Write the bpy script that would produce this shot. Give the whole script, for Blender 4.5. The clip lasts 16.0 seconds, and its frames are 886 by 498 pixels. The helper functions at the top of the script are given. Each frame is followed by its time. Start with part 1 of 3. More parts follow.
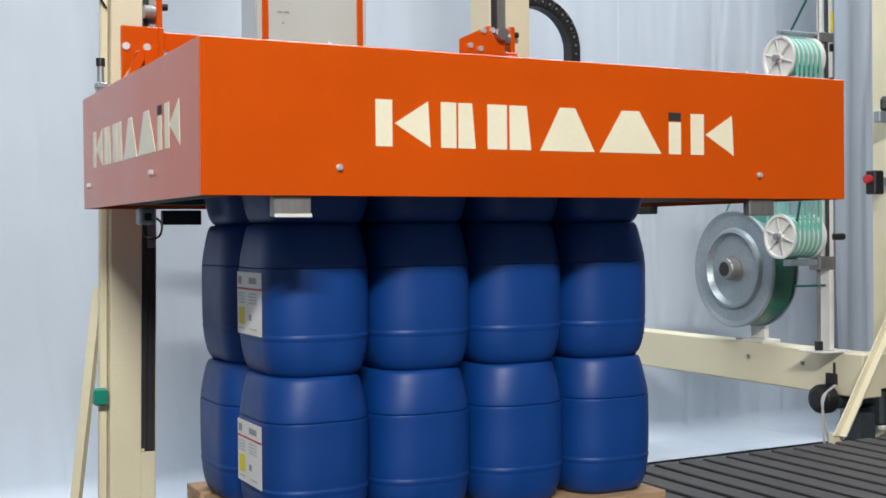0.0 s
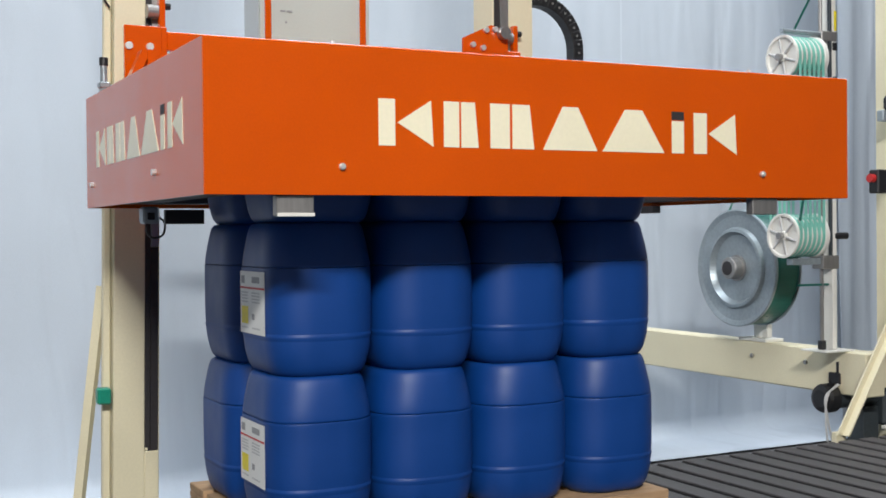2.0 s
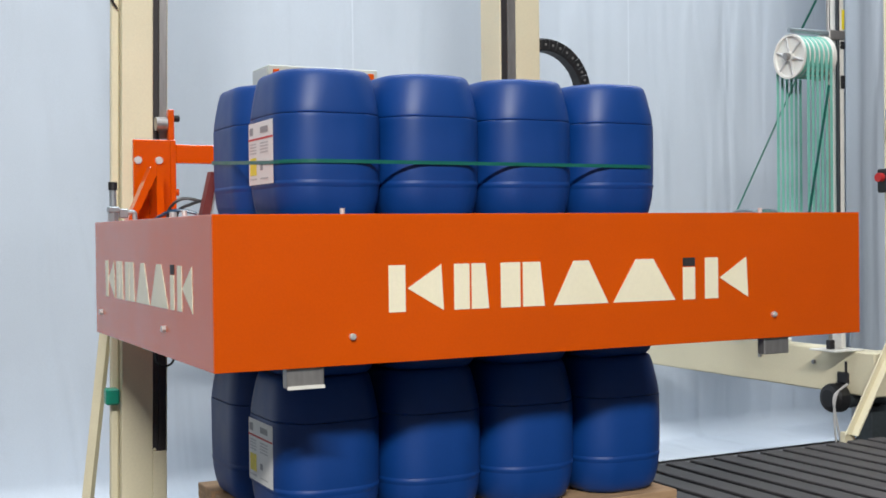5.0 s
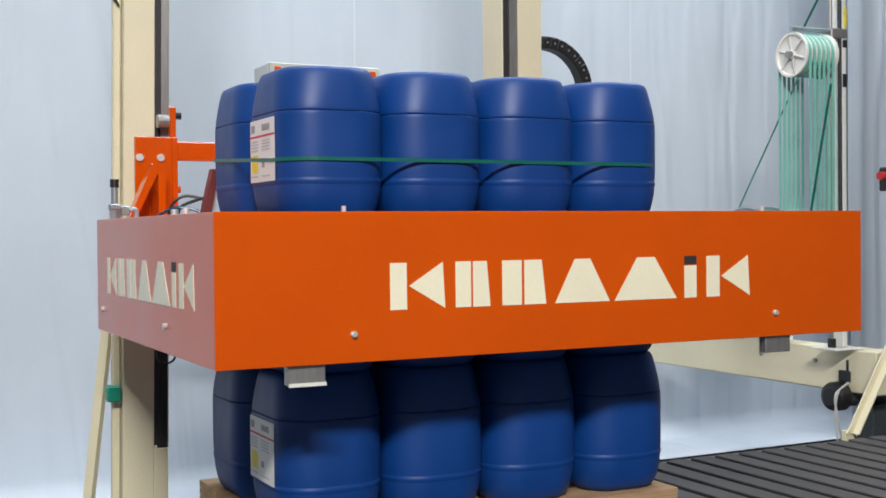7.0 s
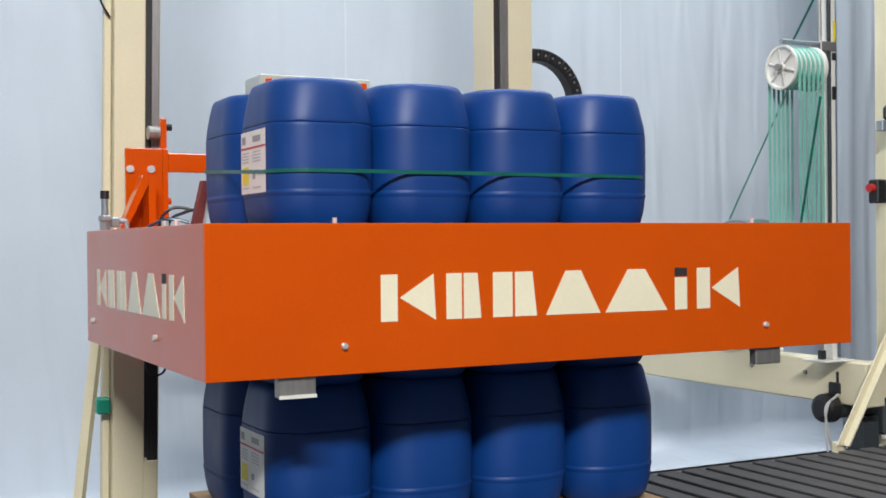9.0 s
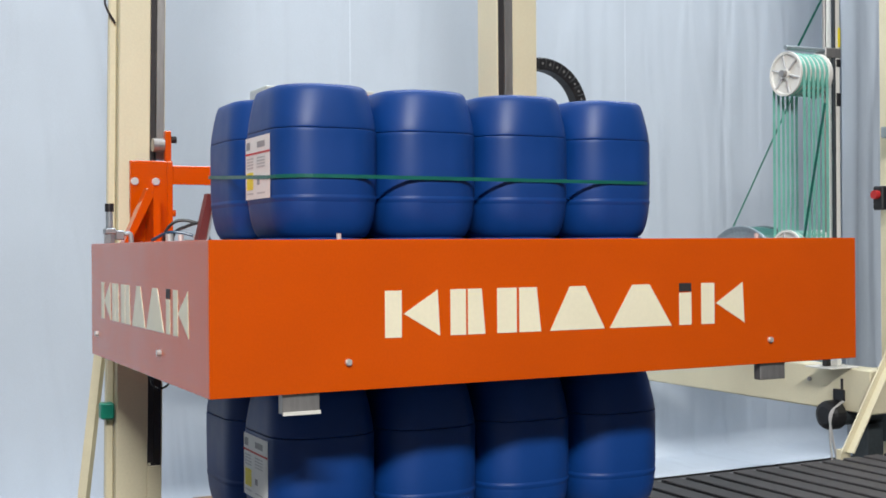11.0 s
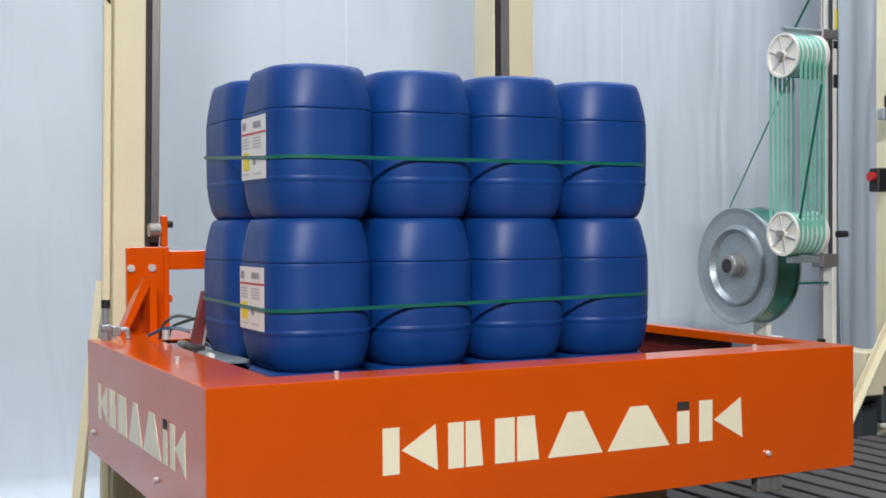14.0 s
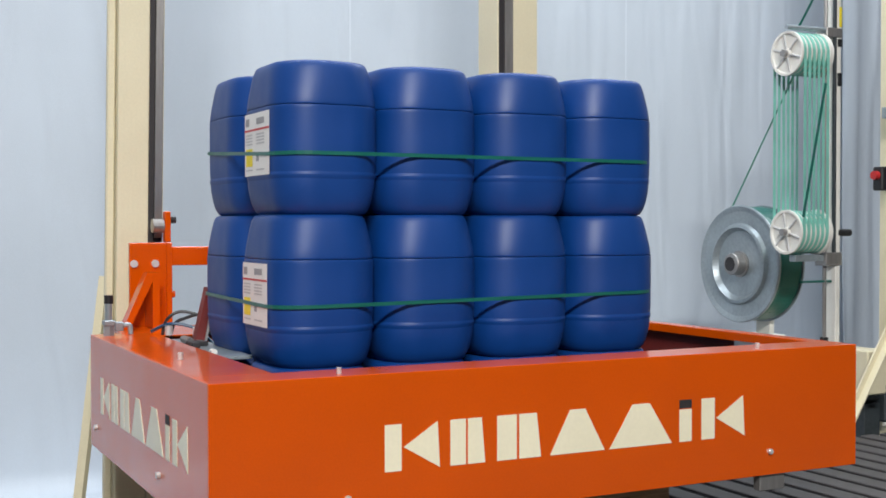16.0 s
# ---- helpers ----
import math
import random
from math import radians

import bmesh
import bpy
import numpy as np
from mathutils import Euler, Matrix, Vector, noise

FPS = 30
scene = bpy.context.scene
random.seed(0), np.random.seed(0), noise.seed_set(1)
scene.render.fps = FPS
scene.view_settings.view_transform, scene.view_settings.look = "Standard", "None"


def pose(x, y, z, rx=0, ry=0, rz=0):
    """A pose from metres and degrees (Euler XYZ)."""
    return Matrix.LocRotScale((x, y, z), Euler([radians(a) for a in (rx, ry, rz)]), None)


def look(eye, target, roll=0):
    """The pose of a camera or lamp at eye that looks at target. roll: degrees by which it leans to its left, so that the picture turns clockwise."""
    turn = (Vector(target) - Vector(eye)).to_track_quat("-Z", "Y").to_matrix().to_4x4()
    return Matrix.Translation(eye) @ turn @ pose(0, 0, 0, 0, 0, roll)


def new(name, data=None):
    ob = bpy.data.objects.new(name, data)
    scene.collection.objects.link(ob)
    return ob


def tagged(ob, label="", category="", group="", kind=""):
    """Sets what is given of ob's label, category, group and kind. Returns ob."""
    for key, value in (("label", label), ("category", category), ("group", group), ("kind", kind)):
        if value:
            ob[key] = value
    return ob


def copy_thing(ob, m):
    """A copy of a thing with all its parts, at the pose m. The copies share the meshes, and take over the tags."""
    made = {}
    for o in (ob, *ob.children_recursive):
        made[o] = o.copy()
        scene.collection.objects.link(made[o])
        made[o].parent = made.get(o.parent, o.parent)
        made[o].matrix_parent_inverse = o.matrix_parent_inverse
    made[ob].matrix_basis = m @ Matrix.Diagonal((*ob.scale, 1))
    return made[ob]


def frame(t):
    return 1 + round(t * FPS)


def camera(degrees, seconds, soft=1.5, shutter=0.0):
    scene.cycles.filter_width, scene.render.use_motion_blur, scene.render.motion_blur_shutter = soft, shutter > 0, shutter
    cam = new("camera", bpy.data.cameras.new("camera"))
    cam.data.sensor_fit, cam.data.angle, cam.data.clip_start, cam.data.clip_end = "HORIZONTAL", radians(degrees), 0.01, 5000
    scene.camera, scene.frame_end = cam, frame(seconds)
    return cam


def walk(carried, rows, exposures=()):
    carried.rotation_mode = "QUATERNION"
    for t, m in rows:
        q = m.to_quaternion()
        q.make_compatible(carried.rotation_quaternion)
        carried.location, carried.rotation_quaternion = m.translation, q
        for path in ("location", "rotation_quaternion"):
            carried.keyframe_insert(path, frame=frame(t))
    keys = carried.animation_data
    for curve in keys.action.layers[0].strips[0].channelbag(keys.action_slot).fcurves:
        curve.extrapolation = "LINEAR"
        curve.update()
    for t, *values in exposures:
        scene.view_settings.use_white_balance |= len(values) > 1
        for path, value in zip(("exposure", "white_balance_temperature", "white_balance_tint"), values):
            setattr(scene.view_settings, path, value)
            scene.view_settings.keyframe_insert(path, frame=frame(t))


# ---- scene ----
cam = camera(40.83, 16.0, soft=1.7)
EYE = (-0.7140, -2.5228, 1.335)
PATH = [
    (0.0, EYE, (0.6599, 0.1439, 1.2972), -0.555),
    (0.5, EYE, (0.6554, 0.1461, 1.2941), -0.629),
    (1.0, EYE, (0.6546, 0.1465, 1.2898), -0.801),
    (1.5, EYE, (0.6535, 0.1470, 1.2927), -0.678),
    (2.0, EYE, (0.6534, 0.1472, 1.2952), -0.563),
    (2.5, EYE, (0.6498, 0.1491, 1.3006), -0.782),
    (3.0, EYE, (0.6481, 0.1500, 1.3087), -0.571),
    (3.5, EYE, (0.6465, 0.1508, 1.3067), -0.476),
    (4.0, EYE, (0.6377, 0.1552, 1.3003), -0.681),
    (6.5, EYE, (0.6349, 0.1565, 1.2923), -0.619),
    (7.0, EYE, (0.6331, 0.1573, 1.2900), -0.576),
    (7.5, EYE, (0.6297, 0.1589, 1.2834), -0.630),
    (8.0, EYE, (0.6330, 0.1573, 1.2849), -0.493),
    (8.5, EYE, (0.6403, 0.1540, 1.3065), -0.404),
    (9.0, EYE, (0.6542, 0.1470, 1.3194), -0.535),
    (11.5, EYE, (0.6437, 0.1524, 1.3349), -0.403),
    (12.0, EYE, (0.6389, 0.1547, 1.3087), -0.379),
    (12.5, EYE, (0.6419, 0.1531, 1.3033), -0.472),
    (13.0, EYE, (0.6514, 0.1482, 1.2984), -0.552),
    (13.5, EYE, (0.6520, 0.1479, 1.2944), -0.463),
    (14.0, EYE, (0.6537, 0.1469, 1.2861), -0.297),
    (14.5, EYE, (0.6522, 0.1474, 1.2767), -0.472),
    (15.0, EYE, (0.6561, 0.1455, 1.2790), 0.231),
    (15.5, EYE, (0.6530, 0.1471, 1.2816), 0.070),
    (16.0, EYE, (0.6470, 0.1501, 1.2783), -0.051),
]
walk(cam, [(t, look(eye, target, roll)) for t, eye, target, roll in PATH])

# ---- light ----
world = bpy.data.worlds.new("world")
scene.world = world
world.use_nodes = True
sky = world.node_tree.nodes.new("ShaderNodeTexSky")
sky.sky_type, sky.sun_disc = "NISHITA", False
sky.sun_elevation, sky.sun_rotation = radians(36), radians(200)
world.node_tree.links.new(sky.outputs[0], world.node_tree.nodes["Background"].inputs[0])
world.node_tree.nodes["Background"].inputs[1].default_value = 0.1


def area_light(name, at, target, width, height, watts, colour):
    data = bpy.data.lights.new(name, "AREA")
    data.shape, data.size, data.size_y, data.energy, data.color = "RECTANGLE", width, height, watts, colour
    ob = new(name, data)
    ob.matrix_world = look(at, target)
    return ob


area_light("high_window_light", (-2.4, -6.95, 6.0), (0.8, 0.3, 1.2), 2.6, 0.24, 960, (1.0, 0.985, 0.96))
# overhead fill, added out of view to brighten the cloth from above
area_light("overhead_fill", (3.3, 1.7, 7.45), (3.3, 1.7, 0), 10.0, 1.8, 720, (0.9, 0.95, 1.0))
scene.view_settings.exposure = -0.1


# ---- materials ----
def material(name, colour, rough=0.5, metal=0.0, grain=40.0, vary=0.08, stain=2.0, stain_amount=0.10, bump=0.02,
             rough_vary=0.08, coat=0.0, spec=0.5, stretch=(1, 1, 1), per_piece=0.0):
    """A surface with fine grain, broad stains, uneven gloss and slight relief."""
    m = bpy.data.materials.new(name)
    m.use_nodes = True
    n, l = m.node_tree.nodes, m.node_tree.links
    b = n["Principled BSDF"]
    co = n.new("ShaderNodeTexCoord")
    mp = n.new("ShaderNodeMapping")
    mp.inputs["Scale"].default_value = stretch
    l.new(co.outputs["Object"], mp.inputs[0])
    fine, broad = n.new("ShaderNodeTexNoise"), n.new("ShaderNodeTexNoise")
    fine.inputs["Scale"].default_value, fine.inputs["Detail"].default_value = grain, 4
    broad.inputs["Scale"].default_value, broad.inputs["Detail"].default_value = stain, 5
    l.new(mp.outputs[0], fine.inputs["Vector"])
    l.new(mp.outputs[0], broad.inputs["Vector"])

    def span(source, low, high):
        r = n.new("ShaderNodeMapRange")
        r.inputs["From Min"].default_value, r.inputs["From Max"].default_value = 0.3, 0.7
        r.inputs["To Min"].default_value, r.inputs["To Max"].default_value = low, high
        l.new(source, r.inputs["Value"])
        return r.outputs[0]

    def times(a, c):
        k = n.new("ShaderNodeMath")
        k.operation = "MULTIPLY"
        l.new(a, k.inputs[0])
        l.new(c, k.inputs[1])
        return k.outputs[0]
    value = times(span(fine.outputs[0], 1 - vary, 1 + vary), span(broad.outputs[0], 1 - stain_amount, 1 + stain_amount))
    if per_piece:
        info = n.new("ShaderNodeObjectInfo")
        r = n.new("ShaderNodeMapRange")
        r.inputs["To Min"].default_value, r.inputs["To Max"].default_value = 1 - per_piece, 1 + per_piece
        l.new(info.outputs["Random"], r.inputs["Value"])
        value = times(value, r.outputs[0])
    tint = n.new("ShaderNodeVectorMath")
    tint.operation = "SCALE"
    tint.inputs[0].default_value = colour
    l.new(value, tint.inputs["Scale"])
    l.new(tint.outputs[0], b.inputs["Base Color"])
    l.new(span(broad.outputs[0], max(rough - rough_vary, 0.03), rough + rough_vary), b.inputs["Roughness"])
    b.inputs["Metallic"].default_value = metal
    b.inputs["Coat Weight"].default_value = coat
    b.inputs["Specular IOR Level"].default_value = spec
    b.inputs["Coat Roughness"].default_value = 0.10
    b.inputs["Coat IOR"].default_value = 1.5
    if bump:
        bp = n.new("ShaderNodeBump")
        bp.inputs["Strength"].default_value, bp.inputs["Distance"].default_value = bump * 10, 0.0015
        l.new(fine.outputs[0], bp.inputs["Height"])
        l.new(bp.outputs[0], b.inputs["Normal"])
    return m


ORANGE = material("orange_paint", (0.60, 0.078, 0.0003), 0.34, grain=180, vary=0.03, stain=3, stain_amount=0.05, bump=0.004, coat=0.85, spec=0.03)
CREAM = material("cream_paint", (0.72, 0.66, 0.47), 0.45, grain=120, vary=0.03, stain=2.5, stain_amount=0.05, bump=0.01)
LETTER = material("cream_vinyl", (0.84, 0.78, 0.58), 0.4, grain=100, vary=0.02, stain=4, stain_amount=0.03, bump=0, coat=0.35)
BLUE = material("blue_plastic", (0.002, 0.043, 0.212), 0.47, grain=300, vary=0.04, stain=6, stain_amount=0.07, bump=0.012, per_piece=0.05, spec=0.42)
STEEL = material("galvanised_steel", (0.33, 0.38, 0.41), 0.42, metal=0.55, grain=60, vary=0.08, stain=5, stain_amount=0.12, bump=0.01)
BRIGHT = material("bright_steel", (0.72, 0.72, 0.71), 0.35, metal=0.55, grain=80, vary=0.05, bump=0.01)
RAIL = material("rail_steel", (0.32, 0.31, 0.30), 0.4, metal=0.7, grain=90, vary=0.1, stain=8, stain_amount=0.15, stretch=(1, 1, 0.15))
BLACK = material("black_plastic", (0.012, 0.012, 0.014), 0.45, grain=150, vary=0.1, bump=0.02)
GAP_BLACK = material("gap_black", (0.006, 0.006, 0.007), 0.85, grain=80, vary=0.15, bump=0.02, spec=0.1)
DARK = material("dark_slot", (0.025, 0.022, 0.024), 0.6, grain=60, vary=0.15)
GREEN = material("green_strap", (0.006, 0.115, 0.090), 0.35, grain=200, vary=0.06, stain=10, stain_amount=0.1, bump=0.02)
PALEGREEN = material("pale_green_strap", (0.20, 0.52, 0.43), 0.35, grain=200, vary=0.06, stain=10, stain_amount=0.12, bump=0.01)
WHITE = material("white_plastic", (0.74, 0.73, 0.68), 0.45, grain=120, vary=0.03, stain=6, stain_amount=0.06, bump=0.01)
CABINET = material("cabinet_paint", (0.50, 0.535, 0.50), 0.45, grain=120, vary=0.02, stain=3, stain_amount=0.04, bump=0.01)
CABSIDE = material("cabinet_grey", (0.50, 0.53, 0.54), 0.45, grain=120, vary=0.02, stain=3, stain_amount=0.04, bump=0.01)
WOOD = material("pallet_wood", (0.42, 0.27, 0.15), 0.75, grain=30, vary=0.2, stain=5, stain_amount=0.18, bump=0.05, stretch=(0.2, 1, 1), per_piece=0.12)
ROLLER = material("slat_plastic", (0.040, 0.036, 0.036), 0.6, grain=60, vary=0.15, stain=4, stain_amount=0.25, bump=0.02, per_piece=0.15)
CLOTH = material("white_cloth", (0.49, 0.545, 0.61), 0.85, grain=220, vary=0.03, stain=0.9, stain_amount=0.05, bump=0.02)
SEAM = material("seam_cloth", (0.56, 0.615, 0.68), 0.85, grain=220, vary=0.03, bump=0.02)
# long slanting wrinkles in the cloth
cn, cl = CLOTH.node_tree.nodes, CLOTH.node_tree.links
wrinkle_co, wrinkle_map, wrinkle, wrinkle_bump = (cn.new("ShaderNodeTexCoord"), cn.new("ShaderNodeMapping"), cn.new("ShaderNodeTexNoise"), cn.new("ShaderNodeBump"))
wrinkle_map.inputs["Rotation"].default_value = (0, radians(14), 0)
wrinkle_map.inputs["Scale"].default_value = (3.2, 1.0, 0.45)
wrinkle.inputs["Scale"].default_value, wrinkle.inputs["Detail"].default_value, wrinkle.inputs["Distortion"].default_value = 1.3, 1.5, 0.8
wrinkle_bump.inputs["Strength"].default_value, wrinkle_bump.inputs["Distance"].default_value = 0.45, 0.08
cl.new(wrinkle_co.outputs["Object"], wrinkle_map.inputs[0])
cl.new(wrinkle_map.outputs[0], wrinkle.inputs["Vector"])
cl.new(wrinkle.outputs[0], wrinkle_bump.inputs["Height"])
cl.new(wrinkle_bump.outputs[0], [n for n in cn if n.type == "BUMP" and n != wrinkle_bump][0].inputs["Normal"])
WALL = material("hall_wall", (0.20, 0.20, 0.21), 0.8, grain=30, vary=0.04, stain=0.6, stain_amount=0.06)
FLOOR = material("hall_floor", (0.11, 0.11, 0.115), 0.5, grain=25, vary=0.06, stain=0.8, stain_amount=0.12, bump=0.02)
PAPER = material("label_paper", (0.78, 0.78, 0.76), 0.5, grain=100, vary=0.02, stain=10, stain_amount=0.03, bump=0)
RED = material("red_print", (0.55, 0.03, 0.03), 0.5, bump=0)
YELLOW = material("yellow_print", (0.80, 0.66, 0.02), 0.5, bump=0)
GREYPRINT = material("grey_print", (0.30, 0.30, 0.31), 0.5, bump=0)
PALEPRINT = material("pale_print", (0.52, 0.52, 0.52), 0.5, bump=0)
# maroon of the strapping head, darkened to hold the inner wall's shade too
MAROON_SHADE = material("maroon_and_shade", (0.15, 0.02, 0.018), 0.5, grain=90, vary=0.1)
HOSE = material("hose_blue", (0.01, 0.05, 0.11), 0.35, bump=0)
MOTOR = material("motor_grey", (0.035, 0.045, 0.052), 0.5, grain=60, vary=0.15)
CLAMP = material("green_plastic", (0.01, 0.26, 0.17), 0.4, grain=100, vary=0.05)


# ---- mesh helpers ----
def part(name, bm, mat, parent=None, label="", smooth=False):
    """Link a bmesh as one mesh object, under a thing or part."""
    me = bpy.data.meshes.new(name)
    bmesh.ops.recalc_face_normals(bm, faces=bm.faces)
    bm.to_mesh(me)
    bm.free()
    me.materials.append(mat)
    if smooth:
        me.polygons.foreach_set("use_smooth", [True] * len(me.polygons))
    ob = new(name, me)
    if parent is not None:
        ob.parent = parent
    if label:
        ob["label"] = label
    return ob


def thing(name, at, label, category, group="", kind=""):
    ob = new(name)
    ob.empty_display_size = 0.05
    ob.location = at
    return tagged(ob, label, category, group, kind)


def box(bm, x0, x1, y0, y1, z0, z1, bevel=0.002, segs=1):
    r = bmesh.ops.create_cube(bm, size=1, matrix=Matrix.LocRotScale(
        ((x0 + x1) / 2, (y0 + y1) / 2, (z0 + z1) / 2), None, (x1 - x0, y1 - y0, z1 - z0)))
    if bevel:
        edges = list({e for v in r["verts"] for e in v.link_edges})
        bmesh.ops.bevel(bm, geom=edges, offset=bevel, segments=segs, affect="EDGES", profile=0.5)
    return bm


def boxes(*specs, bevel=0.002):
    bm = bmesh.new()
    for s in specs:
        box(bm, *s, bevel=bevel)
    return bm


def rod(bm, a, b, r, sides=16, r2=None):
    a, b = Vector(a), Vector(b)
    turn = (b - a).to_track_quat("Z", "Y").to_matrix().to_4x4()
    bmesh.ops.create_cone(bm, cap_ends=True, segments=sides, radius1=r, radius2=r if r2 is None else r2, depth=(b - a).length,
                          matrix=Matrix.Translation((a + b) / 2) @ turn)
    return bm


def rods(*specs, sides=16):
    bm = bmesh.new()
    for a, b, r in specs:
        rod(bm, a, b, r, sides)
    return bm


def lathe(profile, sides=48, axis="X"):
    """Turn a profile of (along, radius) about an axis; closed when it begins and ends at radius 0 or at its own start."""
    bm = bmesh.new()
    rings = []
    for along, radius in profile:
        ring = []
        for i in range(sides):
            a = 2 * math.pi * i / sides
            c, s = radius * math.cos(a), radius * math.sin(a)
            ring.append(bm.verts.new((along, c, s) if axis == "X" else (c, along, s) if axis == "Y" else (c, s, along)))
        rings.append(ring)
    for r0, r1 in zip(rings, rings[1:]):
        for i in range(sides):
            j = (i + 1) % sides
            bm.faces.new((r0[i], r0[j], r1[j], r1[i]))
    return bm


def tube(points, r, sides=8):
    """A round hose through points."""
    pts = [Vector(p) for p in points]
    path = []
    for i in range(len(pts) - 1):
        p0, p1, p2, p3 = pts[max(i - 1, 0)], pts[i], pts[i + 1], pts[min(i + 2, len(pts) - 1)]
        for k in range(8):
            t = k / 8
            path.append(0.5 * ((2 * p1) + (p2 - p0) * t + (2 * p0 - 5 * p1 + 4 * p2 - p3) * t * t + (3 * p1 - p0 - 3 * p2 + p3) * t ** 3))
    path.append(pts[-1])
    bm = bmesh.new()
    rings = []
    for i, p in enumerate(path):
        d = (path[min(i + 1, len(path) - 1)] - path[max(i - 1, 0)]).normalized()
        u = d.cross(Vector((0.3, 0.5, 0.81))).normalized()
        v = d.cross(u)
        rings.append([bm.verts.new(p + r * (u * math.cos(2 * math.pi * k / sides) + v * math.sin(2 * math.pi * k / sides))) for k in range(sides)])
    for r0, r1 in zip(rings, rings[1:]):
        for i in range(sides):
            j = (i + 1) % sides
            bm.faces.new((r0[i], r0[j], r1[j], r1[i]))
    bm.faces.new(rings[0])
    bm.faces.new(rings[-1])
    return bm


def slab(bm, outline, y0, y1):
    """A plate with an outline in x and z, between two y."""
    a = [bm.verts.new((x, y0, z)) for x, z in outline]
    b = [bm.verts.new((x, y1, z)) for x, z in outline]
    bm.faces.new(a)
    bm.faces.new(b[::-1])
    for i in range(len(a)):
        j = (i + 1) % len(a)
        bm.faces.new((a[i], b[i], b[j], a[j]))
    return bm


# ---- setting ----
tagged(part("floor", boxes((-6, 9, -8, 6, -0.2, 0)), FLOOR), "smooth grey sealed concrete hall floor", "floor", kind="structure")
tagged(part("wall_left", boxes((-6.2, -6, -8, 6, 0, 7.6)), WALL), "plain grey hall wall", "wall", kind="structure")
tagged(part("wall_right", boxes((9, 9.2, -8, 6, 0, 7.6)), WALL), "plain grey hall wall", "wall", kind="structure")
tagged(part("wall_back", boxes((-6, 9, 6, 6.2, 0, 7.6)), WALL), "plain grey hall wall behind the curtain", "wall", kind="structure")
tagged(part("wall_front", boxes((-6, 9, -7.3, -7.1, 0, 5.7), (-6, 9, -7.3, -7.1, 6.3, 7.6), (-6, -3.9, -7.3, -7.1, 5.7, 6.3),
                                (-0.9, 9, -7.3, -7.1, 5.7, 6.3), bevel=0), WALL), "plain grey hall wall with a high strip window", "wall", kind="structure")
# the long opening is made up, to go with the overhead fill
tagged(part("ceiling", boxes((-6, 9, -8, 0.7, 7.6, 7.8), (-6, 9, 2.7, 6, 7.6, 7.8), (-6, -1.8, 0.7, 2.7, 7.6, 7.8), (8.4, 9, 0.7, 2.7, 7.6, 7.8), bevel=0),
            WALL), "plain hall ceiling with a long opening added over the fill lamp", "ceiling", kind="structure")


def cloth(x0, x1, y, height, folds, depth, seed, apron=0.0, crease=1.6):
    """A hung sheet with soft vertical folds; with an apron it sweeps forward over the floor."""
    bm = bmesh.new()
    nx = max(2, int((x1 - x0) * 44))
    line = [(0.0, 0.012 + height * (1 - k / 12), 1.0) for k in range(12)]
    if apron:
        line += [(-0.12 * (1 - math.cos(a)), 0.132 - 0.12 * math.sin(a), 1 - 0.9 * a / 1.5708) for a in (1.5708 * k / 8 for k in range(9))]
        line += [(-0.12 - (apron - 0.12) * k / 6, 0.012, 0.1) for k in range(1, 7)]
        line = [p for p in line if p[1] > 0.2 or p[1] <= 0.132]
    else:
        line.append((0.0, 0.012, 1.0))
    rows = []
    for dy, z, full in line:
        row = []
        for i in range(nx + 1):
            x = x0 + (x1 - x0) * i / nx
            w = noise.noise((x * folds + seed, 0.25 * z + seed, 0)) + 0.5 * noise.noise((x * folds * 2.3 + seed, 0.4 * z, 3.0)) \
                + 0.25 * noise.noise((x * folds * 5 + 0.8 * z, 0.7 * z, 7.0)) - crease * max(0.0, 0.22 - abs(noise.noise((x * folds * 2.1 + 0.12 * z + seed, 0.1 * z, 11.0))))
            row.append(bm.verts.new((x, y + dy + depth * w * full, z)))
        rows.append(row)
    for r0, r1 in zip(rows, rows[1:]):
        for i in range(nx):
            bm.faces.new((r0[i], r0[i + 1], r1[i + 1], r1[i]))
    return bm


def curtain(name, bm, label):
    ob = tagged(part(name, bm, CLOTH, smooth=True), label, "curtain", kind="structure")
    mod = ob.modifiers.new("thick", "SOLIDIFY")
    mod.thickness = 0.004
    return ob


sheet = curtain("backdrop", cloth(-5.9, 8.9, 3.60, 6.4, 0.6, 0.020, 4.0, apron=0.6, crease=0.2), "white fabric sheet hung behind the machine and turned onto the floor")
for x in (-1.05, 1.82, 3.68):
    part("seam", cloth(x, x + 0.009, 3.595, 6.4, 0.6, 0.020, 4.0, apron=0.59, crease=0.2), SEAM, sheet, "sewn seam")
curtain("backdrop_drape", cloth(4.95, 7.6, 3.05, 6.0, 3.6, 0.085, 9.0), "white fabric drape in deep vertical folds")

# ---- slat conveyor ----
BED = 0.438
conveyor = thing("slat_conveyor", (0, 0, 0), "low conveyor of dark grey slats under the pallet", "conveyor")
for y0, y1 in ((1.12, 1.16), (-0.58, -0.54)):
    part("side_rail", boxes((-1.2, 5.4, y0, y1, BED - 0.19, BED - 0.05)), CREAM, conveyor, "cream painted steel rail")
for x in (-1.0, 0.9, 2.8, 5.2):
    for y0, y1 in ((1.11, 1.17), (-0.59, -0.53)):
        part("leg", boxes((x, x + 0.08, y0, y1, 0, BED - 0.19)), CREAM, conveyor)
PITCH = 0.1185
bm = bmesh.new()
slab(bm, [(-0.043, -0.055), (0.043, -0.055), (0.043, -0.003), (0.040, -0.0005), (0.034, 0.0), (-0.034, 0.0), (-0.040, -0.0005), (-0.043, -0.003)], -0.60, 1.195)
slat = part("slat", bm, ROLLER, conveyor)
